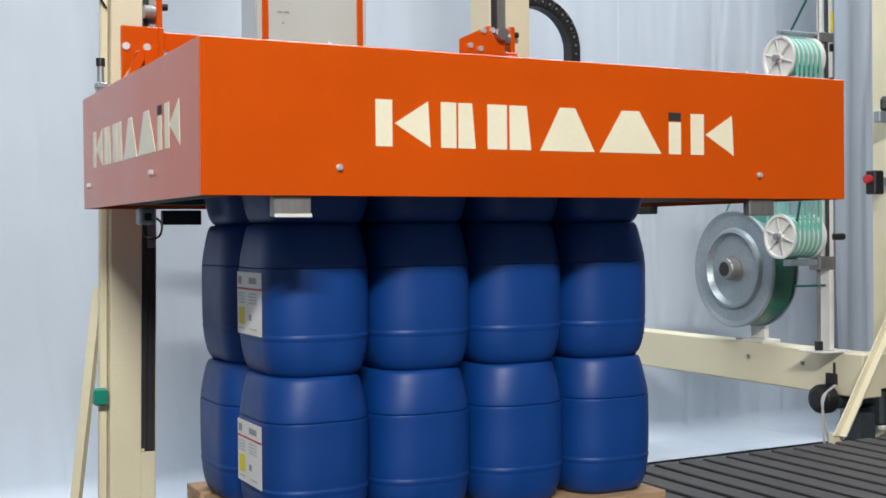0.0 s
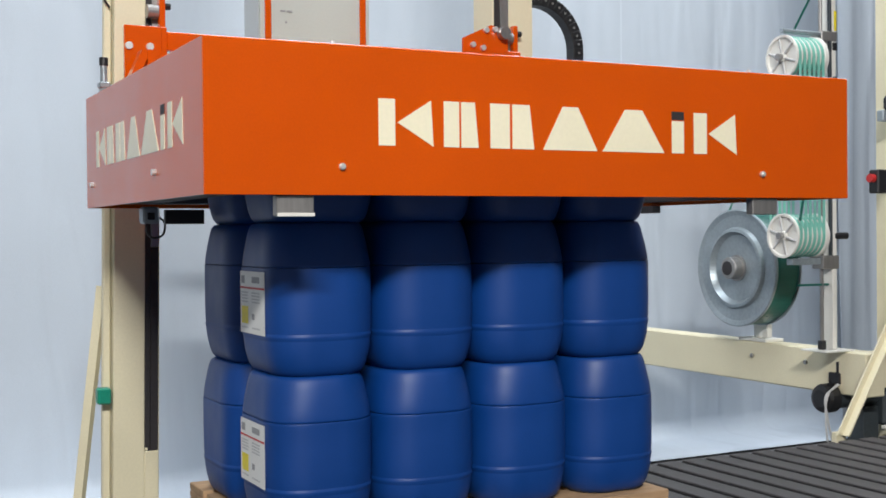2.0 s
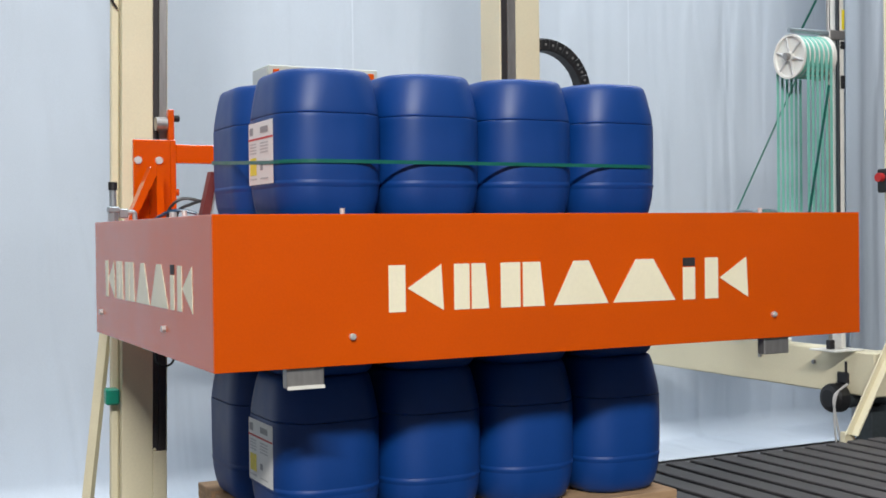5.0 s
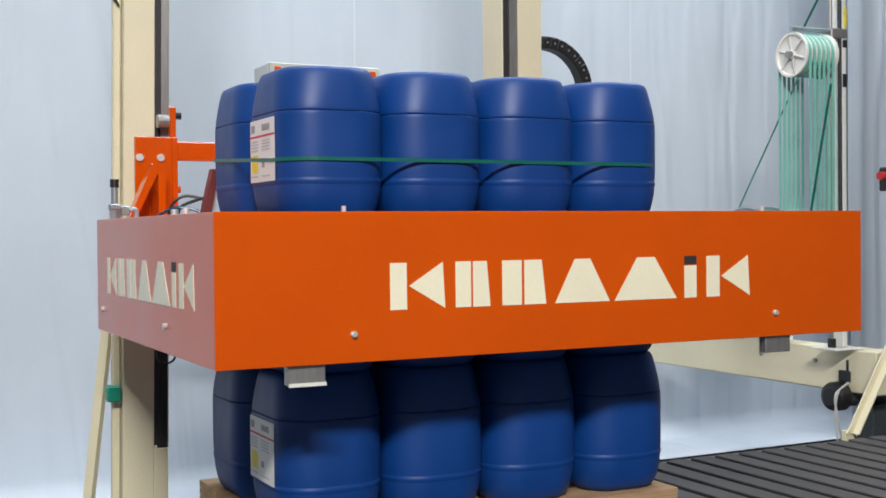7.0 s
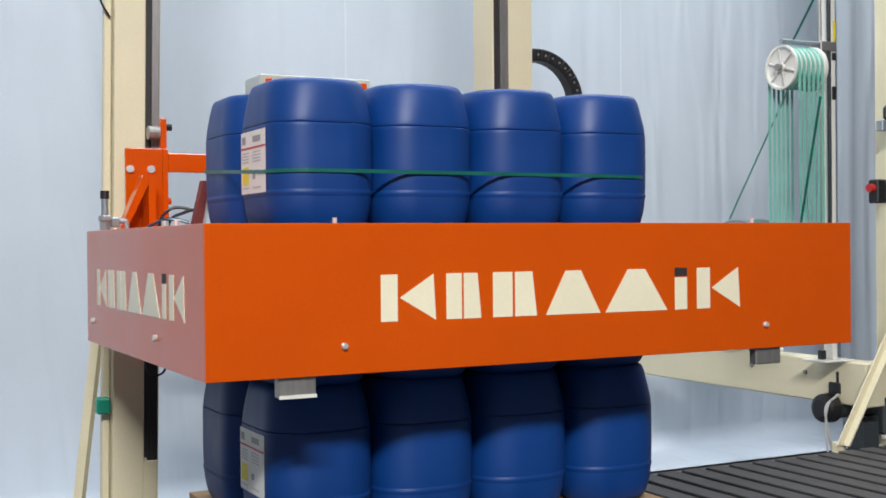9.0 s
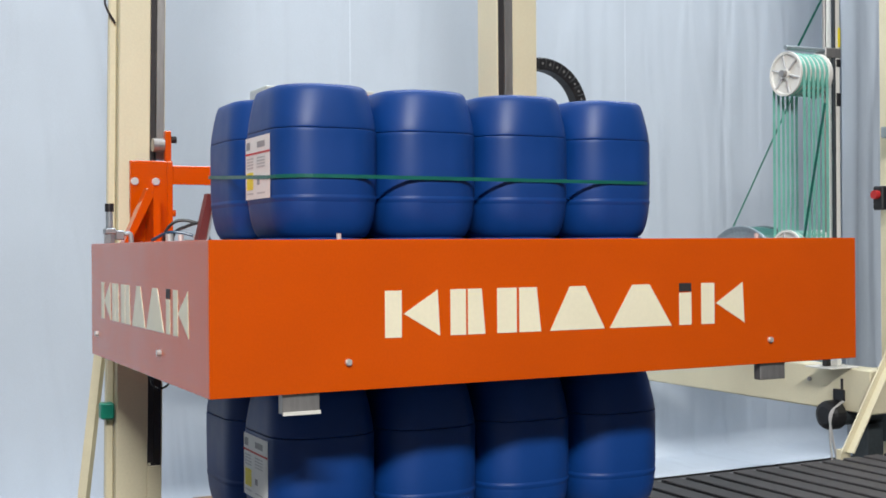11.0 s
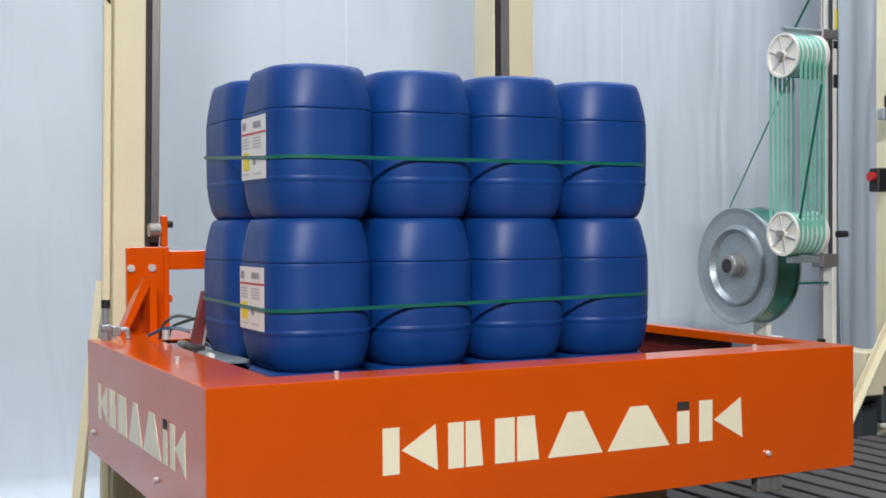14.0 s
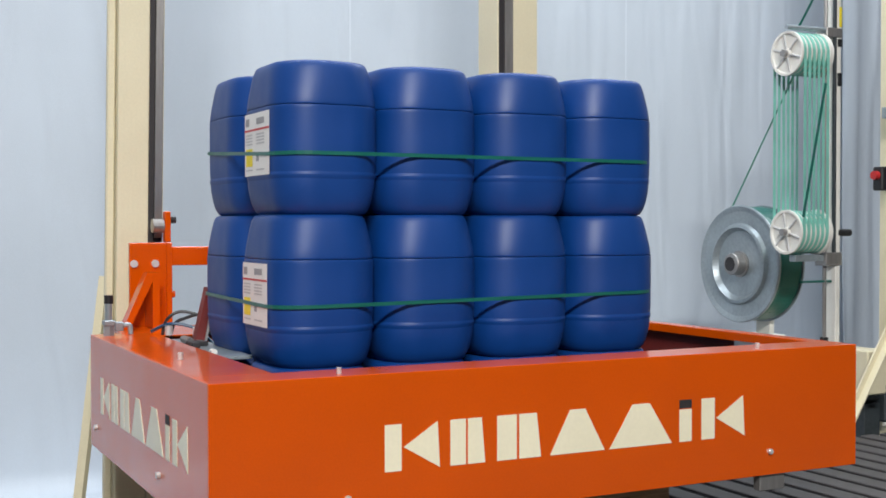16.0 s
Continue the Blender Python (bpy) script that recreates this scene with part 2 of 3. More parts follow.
slat.location = (2.1575 - 27 * PITCH, 0, BED)
for i in range(1, 54):
    r = new("slat", slat.data)
    r.parent, r.location = conveyor, (2.1575 + (i - 27) * PITCH, 0, BED)
# one flat black box fills the gaps to just below the slat tops
part("slat_chain", boxes((-1.07, 5.20, -0.59, 1.19, BED - 0.052, BED - 0.007)), GAP_BLACK, conveyor, "flat black bed just below the slat tops")

# ---- pallet ----
PX, PY, DECK = 0.245, 0.262, BED + 0.144
pallet = thing("pallet", (PX, PY, BED), "pale wooden euro pallet under the stacked canisters", "pallet")
for y0, w in ((0, 0.145), (0.1865, 0.10), (0.3275, 0.145), (0.5135, 0.10), (0.655, 0.145)):
    part("deck_board", boxes((0, 1.2, y0, y0 + w, 0.122, 0.144)), WOOD, pallet)
for x0 in (0, 0.5275, 1.055):
    part("stringer_board", boxes((x0, x0 + 0.145, 0, 0.8, 0.100, 0.1215)), WOOD, pallet)
    for y0, w in ((0, 0.10), (0.3275, 0.145), (0.70, 0.10)):
        part("block", boxes((x0, x0 + 0.145, y0, y0 + w, 0.022, 0.0995)), WOOD, pallet)
for y0, w in ((0, 0.10), (0.3275, 0.145), (0.70, 0.10)):
    part("bottom_board", boxes((0, 1.2, y0, y0 + w, 0, 0.0215)), WOOD, pallet)

# ---- canisters ----
CW, CD, CH = 0.2925, 0.362, 0.3905


def outline(inset, radius, n=9):
    """The canister's rounded rectangle, anticlockwise from the middle of its narrow side at x = 0."""
    x0, x1, y0, y1 = inset, CW - inset, inset, CD - inset
    pts = []
    for cx, cy, start in ((x0 + radius, y0 + radius, 180), (x1 - radius, y0 + radius, 270), (x1 - radius, y1 - radius, 0), (x0 + radius, y1 - radius, 90)):
        for k in range(n + 1):
            a = radians(start + 90 * k / n)
            pts.append((cx + radius * math.cos(a), cy + radius * math.sin(a)))
    return pts


BODY_RINGS = [(0.006, 0.060, 0.060), (0.000, 0.046, 0.070), (0.002, 0.035, 0.080), (0.007, 0.026, 0.086), (0.017, 0.0185, 0.092), (0.032, 0.0125, 0.097), (0.052, 0.0078, 0.100), (0.074, 0.0042, 0.102), (0.094, 0.0028, 0.103),
              (0.104, 0.0024, 0.104), (0.112, 0.0022, 0.104), (0.122, 0.0012, 0.104), (0.150, 0.0008, 0.104), (0.190, 0.0005, 0.104), (0.230, 0.0005, 0.104), (0.268, 0.0006, 0.104), (0.2760, 0.0007, 0.104), (0.2776, 0.0010, 0.104), (0.2782, 0.0018, 0.103), (0.2785, 0.0060, 0.100)]
SHOULDER_RINGS = [(0.2790, 0.0060, 0.100), (0.2796, 0.0026, 0.103), (0.2806, 0.0016, 0.104), (0.285, 0.0015, 0.105), (0.298, 0.0024, 0.106), (0.318, 0.0042, 0.109), (0.338, 0.0068, 0.112), (0.357, 0.0098, 0.113), (0.373, 0.0132, 0.112),
                  (0.3835, 0.0168, 0.110), (0.3895, 0.0212, 0.105), (0.3925, 0.0265, 0.099), (0.3937, 0.034, 0.092)]
RIB_RINGS = [(0.0880, 0.0046, 0.103), (0.0950, 0.0022, 0.104), (0.0995, 0.0012, 0.104), (0.1025, 0.0007, 0.104), (0.1040, 0.0006, 0.104), (0.1060, 0.0009, 0.104), (0.1100, 0.0020, 0.104), (0.1160, 0.0036, 0.103)]


def can_shell(levels):
    """A closed shell through the canister's outline at several heights."""
    bm = bmesh.new()
    rings = [[bm.verts.new((x, y, z)) for x, y in outline(i, r)] for z, i, r in levels]
    for r0, r1 in zip(rings, rings[1:]):
        for i in range(len(r0)):
            j = (i + 1) % len(r0)
            bm.faces.new((r0[i], r0[j], r1[j], r1[i]))
    bm.faces.new(rings[0])
    bm.faces.new(rings[-1])
    return bm


def label_patch(u0, u1, z0, z1, lift):
    """A patch on the narrow side: u is the way along the wall from y = 0.2 round the near corner."""
    bm = bmesh.new()
    r, steps = 0.104, 14
    cols = []
    for k in range(steps + 1):
        u = u0 + (u1 - u0) * k / steps
        flat = 0.2 - r
        if u <= flat:
            x, y, nx, ny = 0.0, 0.2 - u, -1, 0
        else:
            a = math.pi + (u - flat) / r
            nx, ny = math.cos(a), math.sin(a)
            x, y = r + r * nx, r + r * ny
        cols.append([bm.verts.new((x + lift * nx, y + lift * ny, z)) for z in (z0, z1)])
    for c0, c1 in zip(cols, cols[1:]):
        bm.faces.new((c0[0], c1[0], c1[1], c0[1]))
    return bm


CAN_LABEL = "blue plastic stacking canister with rounded shoulders"
can = tagged(part("canister", can_shell(BODY_RINGS), BLUE, smooth=True), CAN_LABEL, "canister", "canisters on the pallet")
part("shoulder", can_shell(SHOULDER_RINGS), BLUE, can, "tapering blue shoulder above the mould seam", smooth=True)
part("base_rib", can_shell(RIB_RINGS), BLUE, can, "raised blue moulding rib", smooth=True)
SX, SY = 0.2635, 0.275
marked = []
for layer in range(3):
    for i in range(4):
        for j in range(2):
            # small misalignments of the hand-stacked load
            random.seed(100 * layer + 10 * i + j)
            spread = 0.007 * (2 - layer)
            m = pose(SX - spread + (0.2925 + 0.6 * spread) * i + random.uniform(-0.002, 0.002), SY + 0.364 * j + random.uniform(-0.003, 0.003), DECK + CH * layer, 0, 0, random.uniform(-0.4, 0.4))
            if layer == i == j == 0:
                can.matrix_basis = m
                c = can
            else:
                c = copy_thing(can, m)
            if i == 0 and j == 0:
                marked.append(c)
for c in marked:
    c["label"] = "blue plastic stacking canister with a white printed label"
    lab = part("paper_label", label_patch(-0.083, 0.112, 0.105, 0.268, 0.0006), PAPER, c, "white paper label with red stripe and yellow square")
    part("red_stripe", label_patch(-0.083, 0.112, 0.222, 0.227, 0.0014), RED, lab)
    part("yellow_square", label_patch(-0.071, -0.017, 0.130, 0.176, 0.0014), YELLOW, lab)
    part("heading_bar", label_patch(0.015, 0.077, 0.238, 0.254, 0.0014), GREYPRINT, lab)
    part("mark", label_patch(-0.073, -0.043, 0.236, 0.256, 0.0014), GREYPRINT, lab)
    part("hazard_mark", label_patch(0.013, 0.035, 0.142, 0.158, 0.0014), GREYPRINT, lab)
    for z in (0.118, 0.186, 0.194, 0.202, 0.210):
        part("print_bar", label_patch(-0.071, -0.017, z, z + 0.004, 0.0014), PALEPRINT, lab)
        part("print_bar", label_patch(0.013, 0.077, z, z + 0.004, 0.0014), PALEPRINT, lab)


def strap_loop(z, sag, rise=0.0, wide=0.0):
    """A flat strap pulled round the load: straight from canister to canister, rounded at the load's corners."""
    bm = bmesh.new()
    x0, x1, y0, y1, r = -0.003 - wide, 4 * 0.2905 - 0.001 + wide, -0.004, 0.364 + CD + 0.003, 0.104
    pts = []
    for cx, cy, start in ((x0 + r, y0 + r, 180), (x1 - r, y0 + r, 270), (x1 - r, y1 - r, 0), (x0 + r, y1 - r, 90)):
        for k in range(9):
            a = radians(start + 90 * k / 8)
            pts.append((cx + r * math.cos(a), cy + r * math.sin(a), math.cos(a), math.sin(a)))
    rings = []
    for x, y, nx, ny in pts:
        zz = z + sag * (x - 0.58) * (1 if y < 0.2 else 0.2) + rise * max(y - 0.1, 0) * (1 if x < 0.3 else 0.2)
        ring = [(x, y, zz - 0.0048), (x + 0.0012 * nx, y + 0.0012 * ny, zz - 0.0048), (x + 0.0012 * nx, y + 0.0012 * ny, zz + 0.0048), (x, y, zz + 0.0048)]
        rings.append([bm.verts.new(p) for p in ring])
    for i in range(len(rings)):
        r0, r1 = rings[i], rings[(i + 1) % len(rings)]
        for k in range(4):
            m = (k + 1) % 4
            bm.faces.new((r0[k], r1[k], r1[m], r0[m]))
    return bm


strap_top = part("strap", strap_loop(0, 0.0, 0.055), GREEN)
strap_top.location = (SX, SY, 1.520)
tagged(strap_top, "green plastic strap tight round the top canister layer", "strap", "straps round the load")
strap_low = part("strap", strap_loop(0, 0.012, 0.0, 0.0075), GREEN)
strap_low.location = (SX, SY, 1.140)
tagged(strap_low, "green plastic strap tight round the middle canister layer", "strap", "straps round the load")

# ---- columns ----
CY = 1.62


def column(x0, x1, slot0, slot1, foot, label):
    """A cream box column with a recessed dark slot and a steel rail in it."""
    ob = thing("machine_column", (x0, CY, 0), label, "column", "columns of the machine")
    part("post", boxes((0, slot0 - x0, 0, 0.16, 0, 4.6), (slot0 - x0, x1 - x0, 0.012, 0.16, 0, 4.6), (slot0 - x0, x1 - x0, 0, 0.012, 0, foot), bevel=0.003), CREAM, ob)
    if slot1 < x1:
        part("post_edge", boxes((slot1 - x0, x1 - x0, 0, 0.0115, foot, 4.6), bevel=0.001), CREAM, ob)
    mid = slot0 + (slot1 - slot0) * 0.40
    part("slot_foot", boxes((slot0 - x0 + 0.0005, slot0 - x0 + 0.012, 0.0, 0.0118, foot, foot + 0.012), bevel=0.004), CREAM, ob)
    part("slot_cover", boxes((mid - x0 + 0.001, slot1 - x0 - 0.001, 0.004, 0.0115, foot + 0.001, 1.299), bevel=0.001), DARK, ob)
    part("slot", boxes((slot0 - x0 + 0.001, mid - x0, 0.004, 0.0115, foot + 0.001, 4.6), bevel=0.001), DARK, ob, "black rubber slot seal")
    part("rail", boxes((mid - x0 + 0.001, slot1 - x0 - 0.001, -0.004, 0.0115, 1.30, 4.6), bevel=0.001), RAIL, ob, "worn steel guide rail")
    return ob


col_l = column(0.143, 0.300, 0.250, 0.298, 0.590, "cream painted steel lifting column with a dark slot")
col_r = column(1.640, 1.825, 1.648, 1.712, 0.62, "cream painted steel lifting column with a steel rail")
part("base_plate", boxes((-0.08, 0.28, -0.08, 0.24, 0, 0.015)), CREAM, col_l)
part("base_plate", boxes((-0.08, 0.31, -0.08, 0.24, 0, 0.015)), CREAM, col_r)
part("conduit", boxes((-0.030, -0.003, 0.03, 0.06, 0.0155, 4.6), bevel=0.005), CREAM, col_l, "thin cream cable conduit")
part("cable_loop", tube([(-0.012, 0.02, 2.12), (-0.05, 0.0, 2.18), (-0.045, 0.0, 2.26), (-0.01, 0.02, 2.30)], 0.004), DARK, col_l)
part("clamp", boxes((-0.056, -0.010, -0.02, 0.028, 0.762, 0.818), bevel=0.006), CLAMP, col_l, "green plastic clamp")
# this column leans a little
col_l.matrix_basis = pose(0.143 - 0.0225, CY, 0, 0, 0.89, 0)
strut = thing("slanting_strut", (0.03, 1.60, 0), "cream steel strut leaning against the column", "strut")
bm = bmesh.new()
rod(bm, (-0.045, 0.14, 0.0), (0.098, 0.16, 1.16), 0.022, 4)
part("bar", bm, CREAM, strut)

# ---- strapping frame, carried up and down ----
W, D, H = 1.891, 1.326, 0.344
ring = thing("strapping_frame", (0, 0, 1.424), "orange painted strapping frame with cream plain logo marks", "strapping machine")
part("front_panel", boxes((0, W, 0, 0.004, 0, H), bevel=0.001), ORANGE, ring)
part("left_panel", boxes((0, 0.004, 0.0045, D, 0, H), bevel=0.001), ORANGE, ring)
part("right_panel", boxes((W - 0.004, W, 0.0045, D, 0, H), bevel=0.001), ORANGE, ring)
part("rear_panel", boxes((0.0045, W - 0.0045, D - 0.004, D, 0, H), bevel=0.001), ORANGE, ring)
part("front_flange", boxes((0.0045, W - 0.0045, 0.0045, 0.13, H - 0.004, H), bevel=0.001), ORANGE, ring)
part("left_flange", boxes((0.0045, 0.188, 0.1305, D - 0.13, H - 0.004, H), bevel=0.001), ORANGE, ring)
part("right_flange", boxes((W - 0.05, W - 0.0045, 0.1305, D - 0.13, H - 0.004, H), bevel=0.001), ORANGE, ring)
part("rear_flange", boxes((0.0045, W - 0.0045, D - 0.1295, D - 0.0045, H - 0.004, H), bevel=0.001), ORANGE, ring)
part("strap_chute", boxes((0.012, W - 0.012, 0.03, 0.12, 0.012, 0.10), (0.012, 0.18, 0.13, D - 0.13, 0.012, 0.10),
                          (W - 0.045, W - 0.012, 0.13, D - 0.13, 0.012, 0.10), (0.012, W - 0.012, D - 0.12, D - 0.03, 0.012, 0.10)), DARK, ring, "black strap guide channel")
part("inner_lip", boxes((W - 0.0525, W - 0.0505, 0.1305, D - 0.1305, H - 0.026, H - 0.001), bevel=0), ORANGE, ring)
# the shade inside the hollow frame is put into this wall's colour
part("inner_wall", boxes((W - 0.020, W - 0.018, 0.13, D - 0.13, 0.1005, H - 0.005), bevel=0), MAROON_SHADE, ring, "inner wall, its shade put into a dark maroon")
part("sensor_plate", boxes((W - 0.0525, W - 0.0205, 0.24, 0.46, H - 0.060, H - 0.0265), bevel=0.001), STEEL, ring, "grey steel sensor plate")
for x in (0.171, 1.549):
    part("guide_plate", boxes((x - 0.003, x + 0.086, 0.012, 0.04, -0.046, -0.0005)), RAIL, ring, "grey steel guide plate")
    if x < 1:
        part("guide_lip", boxes((x - 0.003, x + 0.086, 0.006, 0.0115, -0.048, -0.040), bevel=0.0005), WHITE, ring)
part("limit_sensor", boxes((1.845, 1.882, 0.86, 0.93, -0.026, -0.0005)), BLACK, ring)

# plain marks in place of the maker's lettering
marks = ((0.413, 0.555, "wedge"), (0.583, 0.677, "block"), (0.710, 0.834, "block"), (0.860, 1.023, "tent"), (1.038, 1.234, "tent"), (1.259, 1.299, "bar"), (1.332, 1.479, "wedge"))


def mark_outline(a, b, shape, z0, z1):
    w = b - a
    if shape == "wedge":
        return [[(a, z0), (a + 0.3 * w, z0), (a + 0.3 * w, z1), (a, z1)], [(a + 0.34 * w, (z0 + z1) / 2), (b, z0), (b - 0.04 * w, z1)]]
    if shape == "block":
        return [[(a, z0), (a + 0.44 * w, z0), (a + 0.44 * w, z1), (a, z1)], [(a + 0.5 * w, z0), (b, z0), (b - 0.1 * w, z1), (a + 0.5 * w, z1)]]
    if shape == "tent":
        return [[(a, z0), (b, z0), (a + 0.64 * w, z1), (a + 0.36 * w, z1)]]
    return [[(a, z0), (b, z0), (b, z1 - 0.024), (a, z1 - 0.024)]]


for a, b, shape in marks:
    bm = bmesh.new()
    for o in mark_outline(a, b, shape, 0.116, 0.225):
        slab(bm, o, -0.0015, -0.0002)
    part("logo_mark", bm, LETTER, ring, "flat cream logo shape")
part("logo_dot", boxes((1.259, 1.299, -0.0015, -0.0002, 0.204, 0.226), bevel=0), DARK, ring, "small dark logo square")
k0, k1 = 0.165, 1.165
for a, b, shape in marks:
    bm = bmesh.new()
    for o in mark_outline(a, b, shape, 0.120, 0.228):
        slab(bm, o, -0.0015, -0.0002)
    # turn from the front panel to the left panel
    bmesh.ops.transform(bm, matrix=Matrix(((0, 1, 0, 0), (-(k1 - k0) / 1.066, 0, 0, k1 + (k1 - k0) / 1.066 * 0.413), (0, 0, 1, 0), (0, 0, 0, 1))), verts=bm.verts)
    part("logo_mark", bm, LETTER, ring, "flat cream logo shape")
part("logo_dot", boxes((-0.0015, -0.0002, 0.334, 0.371, 0.206, 0.229), bevel=0), DARK, ring)
for x in (0.321, 1.568):
    part("bolt", rods(((x, 0, 0.065), (x, -0.007, 0.065), 0.008), ((x, -0.007, 0.065), (x, -0.011, 0.065), 0.006), sides=10), BRIGHT, ring)
    part("pin", rods(((x, 0.05, H), (x, 0.05, H + 0.014), 0.006), sides=8), BRIGHT, ring)
for y in (0.432, 1.224):
    part("bolt", rods(((0, y, 0.069), (-0.010, y, 0.069), 0.008), sides=10), BRIGHT, ring)
part("pin", rods(((0.07, 0.5, H), (0.07, 0.5, H + 0.018), 0.007), sides=8), BRIGHT, ring)

# carriage: brackets that ride on the columns, and the cross tube
for x in (0.172, 1.585):
    br = part("bracket", boxes((x, x + 0.125, 1.555, 1.572, 0.25, 0.628), (x + 0.1255, x + 0.145, 1.555, 1.60, 0.25, 0.628), bevel=0.002), ORANGE, ring, "orange bracket plate")
    bm = bmesh.new()
    slab(bm, [(x - 0.048, H + 0.001), (x - 0.026, H + 0.001), (x + 0.05, 0.50), (x + 0.05, 0.53), (x + 0.033, 0.53)], 1.44, 1.50)
    slab(bm, [(x + 0.0505, H + 0.001), (x + 0.074, H + 0.001), (x + 0.074, 0.53), (x + 0.0505, 0.53)], 1.44, 1.5545)
    part("gusset", bm, ORANGE, br, "welded orange gusset")
    for bx, bz in ((0.014, 0.557), (0.085, 0.557), (0.083, 0.421)):
        part("bolt_head", rods(((x + bx, 1.556, bz), (x + bx, 1.545, bz), 0.013), sides=10), BRIGHT, br)
    part("roller_fork", boxes((x + 0.125, x + 0.146, 1.575, 1.605, 0.6285, 0.735), bevel=0.003), ORANGE, br)
    part("guide_roller", rods(((x + 0.085, 1.592, 0.685), (x + 0.123, 1.592, 0.685), 0.024)), RAIL, br, "dark steel guide roller")
    part("guide_nut", rods(((x + 0.148, 1.59, 0.705), (x + 0.166, 1.59, 0.705), 0.012), sides=8), BLACK, br)
    part("guide_nut", rods(((x + 0.146, 1.578, 0.45), (x + 0.158, 1.578, 0.45), 0.012), sides=8), ORANGE, br)
part("floor_plate", boxes((0.10, 1.80, 1.3265, 1.5545, H - 0.012, H)), ORANGE, ring)
bm = bmesh.new()
slab(bm, [(1.46, 0.56), (1.66, 0.56), (1.66, 0.70), (1.585, 0.722), (1.46, 0.665)], 1.535, 1.545)
trolley = part("trolley_plate", bm, ORANGE, ring, "orange trolley plate")
for tx, tz in ((1.56, 0.70), (1.60, 0.705), (1.50, 0.64), (1.545, 0.63)):
    part("stud", rods(((tx, 1.535, tz), (tx, 1.522, tz), 0.011), sides=10), BRIGHT, trolley)
part("trolley_roller", rods(((1.632, 1.533, 0.69), (1.632, 1.50, 0.69), 0.024)), RAIL, trolley, "dark steel roller")
part("trolley_shoe", boxes((1.60, 1.73, 1.548, 1.60, 0.575, 0.612)), ORANGE, trolley)
part("cross_tube", boxes((0.318, 1.584, 1.56, 1.60, 0.549, 0.614), bevel=0.003), ORANGE, ring, "orange square cross tube")
cab = part("control_cabinet", boxes((0.80, 1.27, 2.0, 2.20, 0.55, 0.972), bevel=0.004), CABINET, ring, "pale grey control cabinet")
part("cabinet_side", boxes((0.7965, 0.7995, 2.012, 2.19, 0.56, 0.962), bevel=0.001), CABSIDE, cab)
for x in (0.818, 1.225):
    part("corner_strip", boxes((x, x + 0.026, 1.988, 1.9995, 0.55, 0.955), bevel=0.003), ORANGE, cab, "orange corner strip")
part("name_bar", boxes((0.885, 0.905, 1.9975, 1.9995, 0.800, 0.806), (0.912, 0.934, 1.9975, 1.9995, 0.799, 0.807), (0.904, 0.912, 1.9975, 1.9995, 0.755, 0.763), bevel=0), GREYPRINT, cab)
part("cabinet_bracket", boxes((1.0, 1.06, 1.6005, 1.9995, 0.56, 0.60)), RAIL, cab)
part("head_deck", boxes((0.1885, 0.30, 0.62, 1.19, H - 0.022, H - 0.012), bevel=0.002), STEEL, ring, "grey steel plate of the strapping head")
bm = bmesh.new()
slab(bm, [(0.268, H - 0.012), (0.296, H - 0.012), (0.326, H + 0.150), (0.306, H + 0.152)], 1.085, 1.125)
head = part("strapping_head", bm, MAROON_SHADE, ring, "dark red leaning strapping head")
bm = bmesh.new()
slab(bm, [(0.297, H - 0.012), (0.303, H - 0.012), (0.333, H + 0.148), (0.327, H + 0.150)], 1.080, 1.128)
part("edge_guide", bm, BRIGHT, head, "bright steel strap guide")
part("head_roller", rods(((0.205, 0.66, H - 0.002), (0.205, 0.685, H - 0.002), 0.008), sides=14), WHITE, ring, "small white roller")
part("head_motor", rods(((0.225, 0.98, H - 0.001), (0.225, 1.06, H - 0.001), 0.011), sides=14), RAIL, ring, "small black motor")
part("head_cover", boxes((0.196, 0.222, 0.86, 0.93, H - 0.0115, H + 0.006), (0.236, 0.262, 0.92, 0.99, H - 0.0115, H + 0.002), bevel=0.003), DARK, ring)
for k, pts in enumerate((((0.20, 1.22, H), (0.21, 1.21, H + 0.045), (0.25, 1.20, H + 0.072), (0.31, 1.17, H + 0.055), (0.33, 1.14, H + 0.0)),
                         ((0.17, 1.24, H + 0.01), (0.22, 1.20, H + 0.035), (0.29, 1.17, H + 0.02), (0.34, 1.12, H - 0.03)),
                         ((0.22, 1.21, H - 0.05), (0.23, 1.20, H + 0.03), (0.27, 1.18, H + 0.055), (0.30, 1.16, H + 0.065)))):
    part("hose", tube(pts, 0.005), (BLACK, HOSE, BLACK)[k], ring)
part("fitting", rods(((0.215, 1.20, H), (0.215, 1.20, H + 0.03), 0.012), sides=10), BRIGHT, ring)
part("fitting", rods(((0.29, 1.15, H - 0.02), (0.29, 1.15, H + 0.025), 0.012), sides=10), BRIGHT, ring)
part("valve", rods(((0.045, 1.27, H), (0.045, 1.27, H + 0.10), 0.011)), STEEL, ring, "grey air valve")
part("valve_body", boxes((0.028, 0.062, 1.252, 1.288, H + 0.030, H + 0.048), (0.0625, 0.090, 1.262, 1.280, H + 0.012, H + 0.042), bevel=0.003), STEEL, ring)
part("valve_elbow", tube([(0.09, 1.27, H + 0.03), (0.108, 1.27, H + 0.03), (0.112, 1.27, H + 0.012), (0.112, 1.27, H + 0.001)], 0.008), STEEL, ring)
part("valve_head", rods(((0.045, 1.27, H + 0.10), (0.045, 1.27, H + 0.125), 0.014)), BLACK, ring)
part("valve_nut", rods(((0.045, 1.27, H), (0.045, 1.27, H + 0.03), 0.017), sides=6), STEEL, ring)
